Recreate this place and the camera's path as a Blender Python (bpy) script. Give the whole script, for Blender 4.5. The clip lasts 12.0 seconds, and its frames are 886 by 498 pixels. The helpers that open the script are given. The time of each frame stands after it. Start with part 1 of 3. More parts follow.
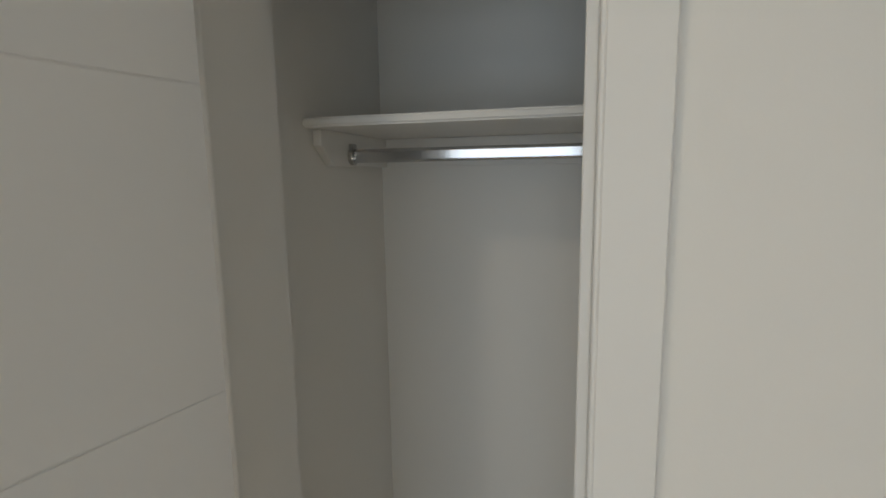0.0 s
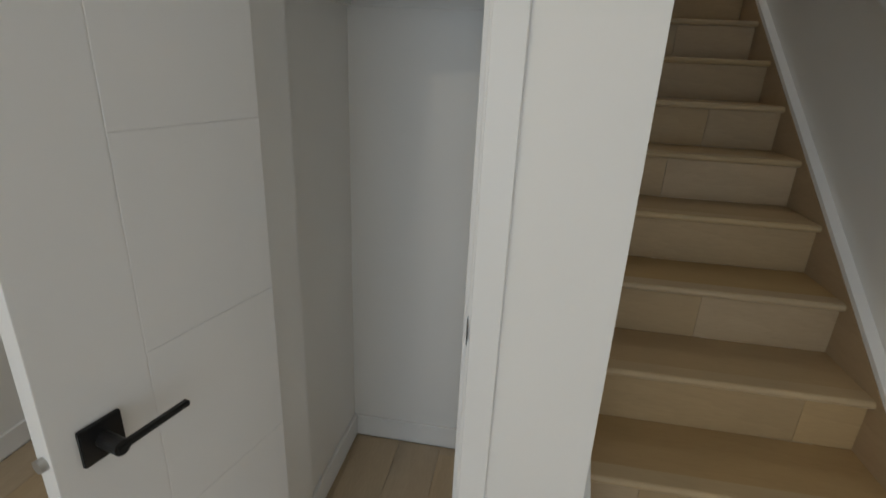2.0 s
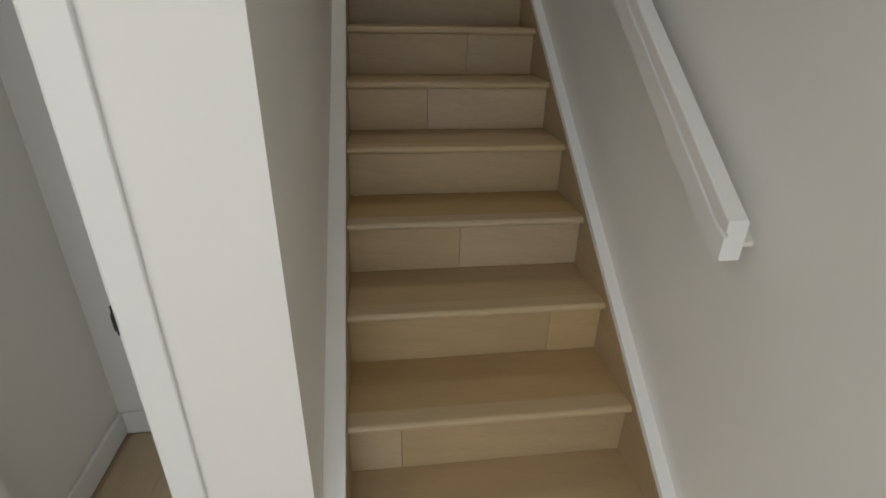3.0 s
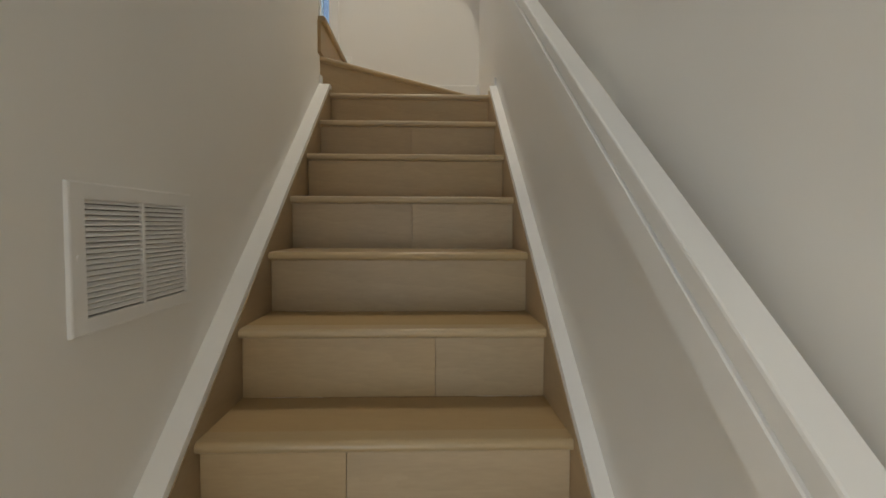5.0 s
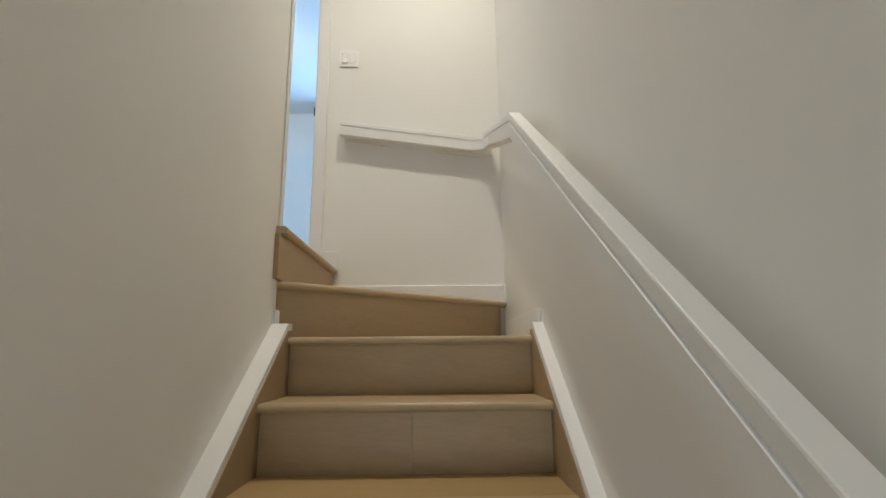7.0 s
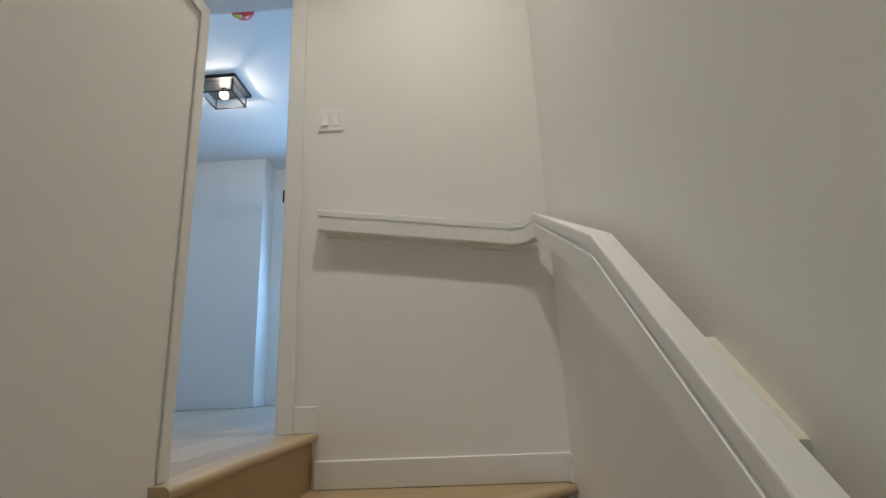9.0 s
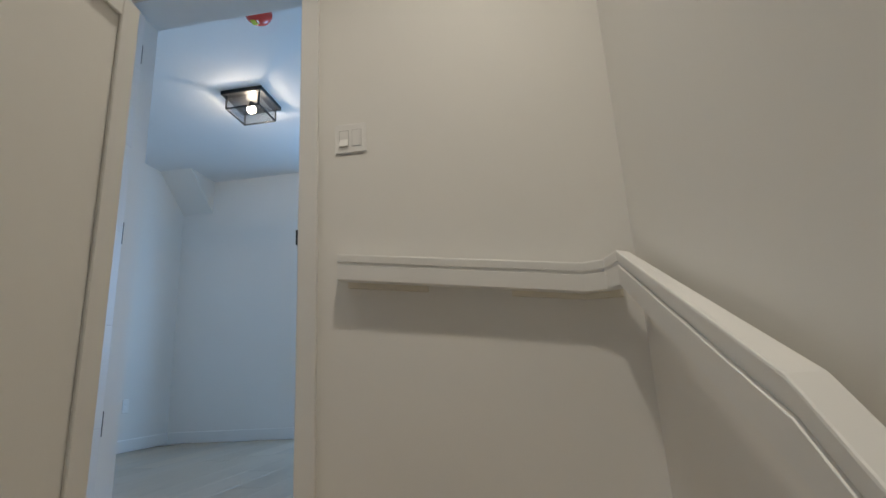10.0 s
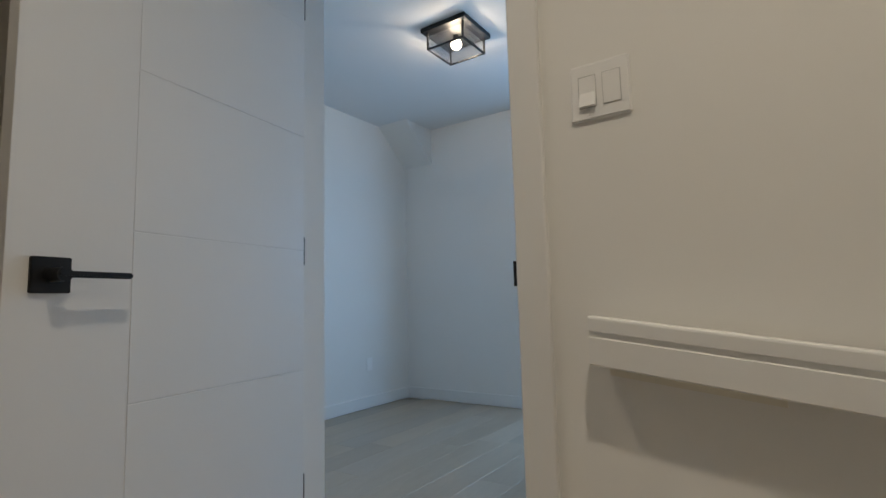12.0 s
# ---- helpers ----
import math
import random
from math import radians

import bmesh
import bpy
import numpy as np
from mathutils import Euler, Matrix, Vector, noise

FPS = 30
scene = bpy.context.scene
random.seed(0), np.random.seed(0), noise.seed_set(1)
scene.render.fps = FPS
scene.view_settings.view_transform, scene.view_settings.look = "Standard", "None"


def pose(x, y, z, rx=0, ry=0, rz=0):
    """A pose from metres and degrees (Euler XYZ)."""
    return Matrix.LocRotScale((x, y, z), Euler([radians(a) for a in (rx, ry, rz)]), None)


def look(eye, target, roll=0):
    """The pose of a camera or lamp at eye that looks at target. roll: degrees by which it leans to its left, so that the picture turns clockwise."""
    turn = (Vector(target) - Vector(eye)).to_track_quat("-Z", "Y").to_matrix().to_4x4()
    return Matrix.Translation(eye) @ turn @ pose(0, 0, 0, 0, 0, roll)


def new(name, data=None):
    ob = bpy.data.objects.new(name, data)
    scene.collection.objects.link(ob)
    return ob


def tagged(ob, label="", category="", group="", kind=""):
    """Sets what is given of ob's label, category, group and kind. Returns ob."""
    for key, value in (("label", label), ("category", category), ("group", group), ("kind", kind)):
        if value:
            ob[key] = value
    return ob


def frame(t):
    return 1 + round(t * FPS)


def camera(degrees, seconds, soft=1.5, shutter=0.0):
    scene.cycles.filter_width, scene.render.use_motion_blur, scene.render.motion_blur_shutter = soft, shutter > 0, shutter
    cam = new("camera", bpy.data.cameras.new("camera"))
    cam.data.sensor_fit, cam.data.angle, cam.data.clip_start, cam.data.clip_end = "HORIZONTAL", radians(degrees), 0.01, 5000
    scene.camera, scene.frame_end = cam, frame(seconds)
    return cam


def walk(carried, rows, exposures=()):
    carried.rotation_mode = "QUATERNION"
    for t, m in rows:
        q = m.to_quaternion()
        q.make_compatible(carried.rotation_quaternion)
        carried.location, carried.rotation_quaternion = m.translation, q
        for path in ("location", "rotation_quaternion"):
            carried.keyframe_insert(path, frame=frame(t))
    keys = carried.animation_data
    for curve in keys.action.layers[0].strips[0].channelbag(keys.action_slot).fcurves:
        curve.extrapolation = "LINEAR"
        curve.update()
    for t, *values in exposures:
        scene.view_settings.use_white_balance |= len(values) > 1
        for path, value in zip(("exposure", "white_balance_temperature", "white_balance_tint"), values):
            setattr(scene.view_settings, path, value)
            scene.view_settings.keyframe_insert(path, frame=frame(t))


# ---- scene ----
# The plan below is drawn in units of S metres.
S = 1.07
cam = camera(82.7, 12.0, shutter=0.12)
PATH = [
    (0, (-0.331, 0.025, 1.576), (-0.846, 1.934, 1.276), -0.9),
    (0.3, (-0.373, -0.012, 1.597), (-0.923, 1.905, 1.443), -0.7),
    (0.6, (-0.418, -0.067, 1.607), (-0.814, 1.887, 1.458), 0.1),
    (1, (-0.436, -0.135, 1.566), (-0.708, 1.837, 1.374), -1.0),
    (1.5, (-0.396, -0.257, 1.493), (-0.645, 1.699, 1.161), 3.3),
    (2, (-0.231, -0.38, 1.44), (-0.521, 1.474, 0.75), 2.7),
    (2.5, (-0.035, -0.362, 1.411), (0.063, 1.418, 0.505), 0.9),
    (2.7, (0.032, -0.324, 1.416), (0.275, 1.443, 0.51), 1.4),
    (4.3, (0.527, 0.294, 1.508), (0.621, 2.259, 1.148), 0.0),
    (4.5, (0.522, 0.433, 1.556), (0.599, 2.415, 1.302), 0.9),
    (5, (0.523, 0.756, 1.607), (0.589, 2.752, 1.511), 0.2),
    (5.5, (0.543, 1.048, 1.782), (0.558, 3.045, 1.903), 0.1),
    (6, (0.514, 1.286, 1.941), (0.448, 3.261, 2.254), 1.3),
    (6.5, (0.515, 1.472, 2.07), (0.529, 3.435, 2.452), 0.9),
    (7, (0.517, 1.673, 2.224), (0.553, 3.631, 2.629), -0.5),
    (7.2, (0.507, 1.754, 2.28), (0.53, 3.711, 2.693), -0.5),
    (8.8, (0.524, 2.354, 2.779), (0.457, 4.288, 3.281), -2.4),
    (9.1, (0.557, 2.469, 2.846), (0.485, 4.403, 3.353), -2.4),
    (9.5, (0.58, 2.614, 2.975), (0.421, 4.545, 3.468), -2.8),
    (10, (0.543, 2.808, 3.092), (0.264, 4.725, 3.586), -3.2),
    (10.5, (0.528, 2.969, 3.179), (0.134, 4.884, 3.598), -2.7),
    (10.7, (0.513, 3.061, 3.24), (-0.04, 4.951, 3.588), -2.6),
    (11, (0.454, 3.159, 3.333), (-0.301, 4.987, 3.626), -3.6),
    (11.2, (0.412, 3.212, 3.361), (-0.485, 4.975, 3.659), -2.1),
    (11.5, (0.35, 3.275, 3.464), (-0.642, 4.991, 3.735), -2.8),
    (11.6, (0.329, 3.288, 3.479), (-0.656, 5.008, 3.751), -2.3),
    (12, (0.291, 3.394, 3.506), (-0.829, 5.038, 3.713), -1.5),
]
walk(cam, [(t, look([S * v for v in eye], [S * v for v in target], roll)) for t, eye, target, roll in PATH],
     exposures=[(0, -0.6, 7000, 10), (1.0, -0.53, 6900, 10), (2.0, -0.56, 6700, 10), (2.7, -0.26, 6650, 10.5), (4.5, 0.26, 7250, 10.5), (5.5, 0.78, 7000, 10.5),
                (7.2, 0.80, 6800, 10.2), (8.8, 0.27, 6800, 10.5), (10, -0.1, 6950, 11.5), (11, -0.2, 7250, 12), (12, -0.3, 7400, 12.5)])

# ---- world and light ----
world = bpy.data.worlds.new("sky")
scene.world = world
world.use_nodes = True
wn = world.node_tree.nodes
sky = wn.new("ShaderNodeTexSky")
sky.sky_type, sky.sun_disc = "NISHITA", False
sky.sun_elevation, sky.sun_rotation = radians(38), radians(200)
world.node_tree.links.new(sky.outputs[0], wn["Background"].inputs[0])
wn["Background"].inputs[1].default_value = 0.1


def lamp(name, kind, power, color, m, size=0.1, size_y=None, shape="DISK"):
    d = bpy.data.lights.new(name, kind)
    d.energy, d.color = power, color
    if kind == "AREA":
        d.shape, d.size = shape, size
        if size_y:
            d.size_y = size_y
    elif kind == "SUN":
        d.angle = size
    else:
        d.shadow_soft_size = size
    ob = new(name, d)
    ob.matrix_world = m
    return ob


def up(x, y, z):
    return (S * x, S * y, S * z)


WARM, NEUTRAL, BLUE, PALE = (1.0, 0.965, 0.87), (1.0, 0.875, 0.685), (0.265, 0.55, 1.0), (0.64, 0.81, 1.0)
lamp("sun", "SUN", 1.0, (1, 0.95, 0.88), look((0, 0, 20), (2, 7, 0)), radians(12))
# Unseen: two fit the rail shadows, one the shelf shadow, three are assumed fill.
POTS = [(0.44, 3.47, 5.40, 9.4, WARM), (-0.84, 3.47, 5.40, 4.8, WARM), (-2.1, 3.47, 5.40, 3.5, WARM),
        (-0.84, -0.12, 2.30, 4.0, NEUTRAL), (0.30, -1.7, 2.30, 6.2, NEUTRAL), (-1.3, -1.9, 2.30, 9.0, NEUTRAL)]
for px, py, pz, power, color in POTS:
    pot = lamp("pot_lamp", "AREA", power, color, look(up(px, py, pz - 0.006), up(px, py, 0)), 0.09)
    pot.data.spread = radians(115 if pz > 3 else 180)
# daylight in the window openings: lower hall and upper room
lamp("hall_daylight", "AREA", 42.0, PALE, look(up(-0.7, -3.06, 1.1), up(-0.7, 0, 1.1)), 2.05, 1.9, "RECTANGLE")
lamp("room_daylight", "AREA", 44.0, BLUE, look(up(-0.4, 7.28, 3.95), up(-0.4, 5, 3.5)), 0.96, 1.2, "RECTANGLE")
lamp("bulb_lamp", "POINT", 4.6, (1.0, 0.88, 0.72), Matrix.Translation(up(-1.19, 5.76, 4.99)), 0.012)

# ---- materials ----


def material(name, color, rough=0.5, metal=0.0, vary=0.06, scale=3.0, bump=0.0, bump_scale=200.0):
    m = bpy.data.materials.new(name)
    m.use_nodes = True
    n, l = m.node_tree.nodes, m.node_tree.links
    b = n["Principled BSDF"]
    b.inputs["Roughness"].default_value, b.inputs["Metallic"].default_value = rough, metal
    geo = n.new("ShaderNodeNewGeometry")
    big, mix = n.new("ShaderNodeTexNoise"), n.new("ShaderNodeMix")
    big.inputs["Scale"].default_value, big.inputs["Detail"].default_value = scale, 5
    l.new(geo.outputs["Position"], big.inputs["Vector"])
    mix.data_type = "RGBA"
    mix.inputs[6].default_value = [c * (1 - vary) for c in color] + [1]
    mix.inputs[7].default_value = [min(1, c * (1 + vary)) for c in color] + [1]
    l.new(big.outputs[0], mix.inputs[0])
    l.new(mix.outputs[2], b.inputs["Base Color"])
    ramp = n.new("ShaderNodeMapRange")
    ramp.inputs[3].default_value, ramp.inputs[4].default_value = rough * 0.85, min(1, rough * 1.15)
    l.new(big.outputs[0], ramp.inputs[0])
    l.new(ramp.outputs[0], b.inputs["Roughness"])
    if bump:
        fine, bp = n.new("ShaderNodeTexNoise"), n.new("ShaderNodeBump")
        fine.inputs["Scale"].default_value, fine.inputs["Detail"].default_value = bump_scale, 3
        bp.inputs["Strength"].default_value, bp.inputs["Distance"].default_value = bump, 0.002
        l.new(geo.outputs["Position"], fine.inputs["Vector"])
        l.new(fine.outputs[0], bp.inputs["Height"])
        l.new(bp.outputs[0], b.inputs["Normal"])
    return m


def wood(name, light, dark, along="X", rough=0.45, spread=0.12):
    """Planks of pale oak with the grain along one axis; each piece differs a little."""
    m = bpy.data.materials.new(name)
    m.use_nodes = True
    n, l = m.node_tree.nodes, m.node_tree.links
    b = n["Principled BSDF"]
    tex, info, mp, off = n.new("ShaderNodeTexCoord"), n.new("ShaderNodeObjectInfo"), n.new("ShaderNodeMapping"), n.new("ShaderNodeVectorMath")
    off.operation = "MULTIPLY_ADD"
    comb = n.new("ShaderNodeCombineXYZ")
    for i in range(3):
        l.new(info.outputs["Random"], comb.inputs[i])
    l.new(comb.outputs[0], off.inputs[0])
    off.inputs[1].default_value = (7, 11, 5)
    l.new(tex.outputs["Object"], off.inputs[2])
    l.new(off.outputs[0], mp.inputs["Vector"])
    mp.inputs["Scale"].default_value = [0.16 if a == along else 1.0 for a in "XYZ"]
    blotch, grain, fine, rings = n.new("ShaderNodeTexNoise"), n.new("ShaderNodeTexNoise"), n.new("ShaderNodeTexNoise"), n.new("ShaderNodeTexWave")
    for t, sc, de in ((blotch, 6, 3), (grain, 150, 5), (fine, 420, 2)):
        t.inputs["Scale"].default_value, t.inputs["Detail"].default_value = sc, de
        l.new(mp.outputs[0], t.inputs["Vector"])
    rings.bands_direction, rings.wave_profile = "DIAGONAL", "SAW"
    for key, v in (("Scale", 7.0), ("Distortion", 7.0), ("Detail", 3.0), ("Detail Scale", 1.6), ("Detail Roughness", 0.6)):
        rings.inputs[key].default_value = v
    l.new(mp.outputs[0], rings.inputs["Vector"])

    def weighted(sock, w, plus=None):
        k = n.new("ShaderNodeMath")
        k.operation = "MULTIPLY_ADD"
        l.new(sock, k.inputs[0])
        k.inputs[1].default_value, k.inputs[2].default_value = w, 0.0
        if plus is not None:
            l.new(plus, k.inputs[2])
        return k.outputs[0]
    total = weighted(grain.outputs[0], 0.34, weighted(blotch.outputs[0], 0.58, weighted(rings.outputs[1], 0.08)))
    cr = n.new("ShaderNodeValToRGB")
    cr.color_ramp.elements[0].position, cr.color_ramp.elements[1].position = 0.24, 0.76
    cr.color_ramp.elements[0].color, cr.color_ramp.elements[1].color = (*dark, 1), (*light, 1)
    l.new(total, cr.inputs[0])
    hsv, rng = n.new("ShaderNodeHueSaturation"), n.new("ShaderNodeMapRange")
    rng.inputs[3].default_value, rng.inputs[4].default_value = 1 - spread, 1 + spread
    l.new(info.outputs["Random"], rng.inputs[0])
    l.new(rng.outputs[0], hsv.inputs["Value"])
    l.new(cr.outputs[0], hsv.inputs["Color"])
    tone = n.new("ShaderNodeMath")
    tone.operation = "FRACT"
    l.new(weighted(info.outputs["Random"], 37.0), tone.inputs[0])
    sat = n.new("ShaderNodeMapRange")
    sat.inputs[3].default_value, sat.inputs[4].default_value = 0.84, 1.05
    l.new(tone.outputs[0], sat.inputs[0])
    l.new(sat.outputs[0], hsv.inputs["Saturation"])
    l.new(hsv.outputs[0], b.inputs["Base Color"])
    bp = n.new("ShaderNodeBump")
    bp.inputs["Strength"].default_value, bp.inputs["Distance"].default_value = 0.12, 0.001
    l.new(fine.outputs[0], bp.inputs["Height"])
    l.new(bp.outputs[0], b.inputs["Normal"])
    b.inputs["Roughness"].default_value = rough
    return m


def glowing(name, color, strength):
    m = bpy.data.materials.new(name)
    m.use_nodes = True
    b = m.node_tree.nodes["Principled BSDF"]
    b.inputs["Base Color"].default_value = (*color, 1)
    b.inputs["Emission Color"].default_value, b.inputs["Emission Strength"].default_value = (*color, 1), strength
    return m


def glass(name):
    m = bpy.data.materials.new(name)
    m.use_nodes = True
    b = m.node_tree.nodes["Principled BSDF"]
    b.inputs["Roughness"].default_value, b.inputs["IOR"].default_value = 0.02, 1.45
    b.inputs["Transmission Weight"].default_value = 1.0
    return m


PAINT = material("wall_paint", (0.84, 0.823, 0.786), 0.58, vary=0.03, scale=1.3, bump=0.05, bump_scale=300)
CEIL = material("ceiling_paint", (0.80, 0.80, 0.79), 0.8, vary=0.02, scale=1.5, bump=0.15, bump_scale=180)
TRIM = material("trim_paint", (0.83, 0.82, 0.795), 0.48, vary=0.02, scale=4, bump=0.03, bump_scale=90)
DOOR = material("door_paint", (0.79, 0.78, 0.76), 0.36, vary=0.02, scale=3, bump=0.04, bump_scale=120)
GAP_SHADE = material("gap_shade", (0.52, 0.51, 0.49), 0.6)
PLASTIC = material("white_plastic", (0.90, 0.89, 0.87), 0.3, vary=0.01)
VENT = material("vent_enamel", (0.82, 0.81, 0.79), 0.45, vary=0.02)
# Shade between the grille louvres, kept as a flat colour.
DUCT_SHADE = material("duct_shade", (0.27, 0.255, 0.24), 0.8)
BLACK = material("black_metal", (0.012, 0.012, 0.013), 0.42, 0.3, vary=0.1)
CHROME = material("chrome", (0.55, 0.56, 0.58), 0.16, 1.0, vary=0.03, scale=12)
HINGE = material("dark_hinge", (0.16, 0.15, 0.14), 0.4, 0.8)
STEEL = material("brushed_steel", (0.5, 0.49, 0.47), 0.3, 1.0)
PINE = material("unpainted_block", (0.80, 0.755, 0.65), 0.6, vary=0.05, scale=15)
RED = material("red_cover", (0.72, 0.07, 0.05), 0.2, vary=0.1, scale=30)
LIME = material("yellow_label", (0.55, 0.62, 0.05), 0.5)
OAK = wood("oak_stairs", (0.50, 0.345, 0.168), (0.40, 0.268, 0.122), spread=0.05)
RISER = wood("oak_risers", (0.50, 0.358, 0.196), (0.37, 0.262, 0.138), spread=0.09)
OAK_S = wood("oak_skirt", (0.43, 0.292, 0.145), (0.34, 0.225, 0.108), along="Y")
NOSE = wood("oak_nosing", (0.52, 0.385, 0.215), (0.43, 0.31, 0.165), rough=0.36, spread=0.05)
FLOOR = wood("oak_floor", (0.55, 0.42, 0.265), (0.41, 0.30, 0.18), along="Y", rough=0.4)
GREYOAK = wood("grey_oak_floor", (0.47, 0.375, 0.275), (0.34, 0.265, 0.19), along="Y", rough=0.32, spread=0.15)
GLASS = glass("clear_glass")
GLOW = glowing("lamp_disc", (1.0, 0.82, 0.6), 6.0)
BULB = glowing("bulb_glow", (1.0, 0.88, 0.72), 30.0)

# ---- helpers for meshes ----
ORIGIN = {}


def box(bm, x0, x1, y0, y1, z0, z1, bevel=0.0, segments=1):
    vs = bmesh.ops.create_cube(bm, size=1)["verts"]
    for v in vs:
        v.co = Vector(((x0 + x1) / 2 + v.co.x * (x1 - x0), (y0 + y1) / 2 + v.co.y * (y1 - y0), (z0 + z1) / 2 + v.co.z * (z1 - z0)))
    if bevel:
        bmesh.ops.bevel(bm, geom=list({e for v in vs for e in v.link_edges}), offset=bevel, segments=segments, affect="EDGES")
    return bm


def boxes(*rows, bevel=0.0, segments=1):
    bm = bmesh.new()
    for r in rows:
        box(bm, *r, bevel=bevel, segments=segments)
    return bm


def prism(poly, axis, a, b, bm=None, bevel=0.0):
    """A polygon of two coordinates drawn out along an axis from a to b."""
    bm = bm or bmesh.new()
    i = "xyz".index(axis)

    def at(p, d):
        q = list(p)
        q.insert(i, d)
        return Vector(q)
    lo, hi = [bm.verts.new(at(p, a)) for p in poly], [bm.verts.new(at(p, b)) for p in poly]
    faces = [bm.faces.new(lo), bm.faces.new(hi)]
    for k in range(len(poly)):
        j = (k + 1) % len(poly)
        faces.append(bm.faces.new((lo[k], lo[j], hi[j], hi[k])))
    bmesh.ops.recalc_face_normals(bm, faces=faces)
    if bevel:
        bmesh.ops.bevel(bm, geom=list({e for f in faces for e in f.edges}), offset=bevel, segments=1, affect="EDGES")
    return bm


def cyl(a, b, r, seg=20, bm=None, r2=None):
    bm = bm or bmesh.new()
    a, b = Vector(a), Vector(b)
    m = Matrix.Translation((a + b) / 2) @ (b - a).to_track_quat("Z", "Y").to_matrix().to_4x4()
    bmesh.ops.create_cone(bm, cap_ends=True, segments=seg, radius1=r, radius2=r if r2 is None else r2, depth=(b - a).length, matrix=m)
    return bm


def finish(name, bm, mat, shift):
    for v in bm.verts:
        v.co = v.co * S - shift
    me = bpy.data.meshes.new(name)
    bm.to_mesh(me)
    bm.free()
    me.materials.append(mat)
    return me


def smooth(ob):
    for p in ob.data.polygons:
        p.use_smooth = True
    return ob


def thing(name, at, label, category, group="", kind="", m=None):
    """A top-level Empty at its base; at is in plan units."""
    ob = tagged(new(name), label, category, group, kind)
    ob.empty_display_size = 0.05
    ob.matrix_world = m if m is not None else Matrix.Translation(up(*at))
    ORIGIN[ob] = Vector((0, 0, 0)) if m is not None else Vector(up(*at))
    return ob


def part(name, bm, mat, parent, label=""):
    ob = new(name, finish(name, bm, mat, ORIGIN[parent]))
    ob.parent = parent
    ORIGIN[ob] = ORIGIN[parent]
    return tagged(ob, label)


def share(name, src, parent, offset):
    ob = new(name, src.data)
    ob.parent = parent
    ob.location = [S * v for v in offset]
    return ob


def struct(name, bm, mat, label, category):
    ob = new(name, finish(name, bm, mat, Vector((0, 0, 0))))
    ORIGIN[ob] = Vector((0, 0, 0))
    return tagged(ob, label, category, "", "structure")


# ---- plan ----
R, G = 0.19, 0.26            # rise and going of a step
XL, XR = -0.028, 0.885       # walls of the stair
NL, NR = 0.03, 0.845         # ends of the nosings
YC, YE = 0.54, 4.29          # foot of the stair wall, end wall
UP, CEIL1, CEIL2, CEIL3 = 14 * R, 2.30, 5.07, 5.40
GY, GZ = 3.417, 3.684         # end and top of the guard wall
D2L, D2R, D2T = -0.862, -0.143, 4.58   # upper doorway
D1L, D1R, D1T = -0.752, -0.315, 1.93    # closet doorway


def nose(y):
    """Height of the line of nosings."""
    return y / G * R - R


# ---- structure: lower hall and closet ----
struct("floor", boxes((-2.13, 1.0, -3.2, 2.3, -0.2, -0.012)), FLOOR, "pale oak plank floor of the lower hall", "floor")
struct("wall_right", boxes((XR, 1.0, -3.2, YE, -0.012, CEIL3)), PAINT, "off-white painted wall beside the stairs", "wall")
struct("wall_stair", boxes((-0.14, XL, YC, GY, -0.012, GZ)), PAINT, "off-white stair wall that ends as a guard wall upstairs", "wall")
struct("wall_closet_front", boxes((-0.95, D1L - 0.018, YC, 0.66, -0.012, CEIL1), (D1R + 0.018, -0.14, YC, 0.66, -0.012, CEIL1),
                                  (D1L - 0.018, D1R + 0.018, YC, 0.66, D1T + 0.018, CEIL1)), PAINT, "off-white wall around the closet doorway", "wall")
struct("wall_closet_side", boxes((-0.95, -0.815, 0.66, 1.36, -0.012, CEIL1)), PAINT, "off-white side wall of the closet", "wall")
struct("wall_closet_back", boxes((-0.815, -0.14, 1.238, 1.36, -0.012, CEIL1)), PAINT, "off-white back wall of the closet", "wall")
struct("ceiling_closet", boxes((-0.815, -0.14, 0.66, 1.238, 2.078, CEIL1)), CEIL, "white closet ceiling", "ceiling")
struct("ceiling_hall", boxes((-2.13, XR, -3.2, YC, CEIL1, 2.6), (-2.13, -0.95, YC, 2.3, CEIL1, 2.6), (-0.95, -0.14, YC, 1.36, CEIL1, 2.6)), CEIL, "white ceiling of the lower hall", "ceiling")
struct("wall_hall_left", boxes((-2.13, -2.03, -3.2, 2.3, -0.012, CEIL1)), PAINT, "off-white wall of the lower hall", "wall")
struct("wall_hall_far", boxes((-2.03, -0.95, 2.2, 2.3, -0.012, CEIL1)), PAINT, "off-white wall past the closet", "wall")
struct("wall_passage", boxes((-0.95, -0.85, 1.36, 2.3, -0.012, CEIL1)), PAINT, "off-white wall past the closet", "wall")
struct("wall_hall_back", boxes((-2.03, -1.75, -3.2, -3.1, -0.012, CEIL1), (0.35, XR, -3.2, -3.1, -0.012, CEIL1), (-1.75, 0.35, -3.2, -3.1, -0.012, 0.1),
                               (-1.75, 0.35, -3.2, -3.1, 2.05, CEIL1)), PAINT, "off-white wall with the hall window", "wall")
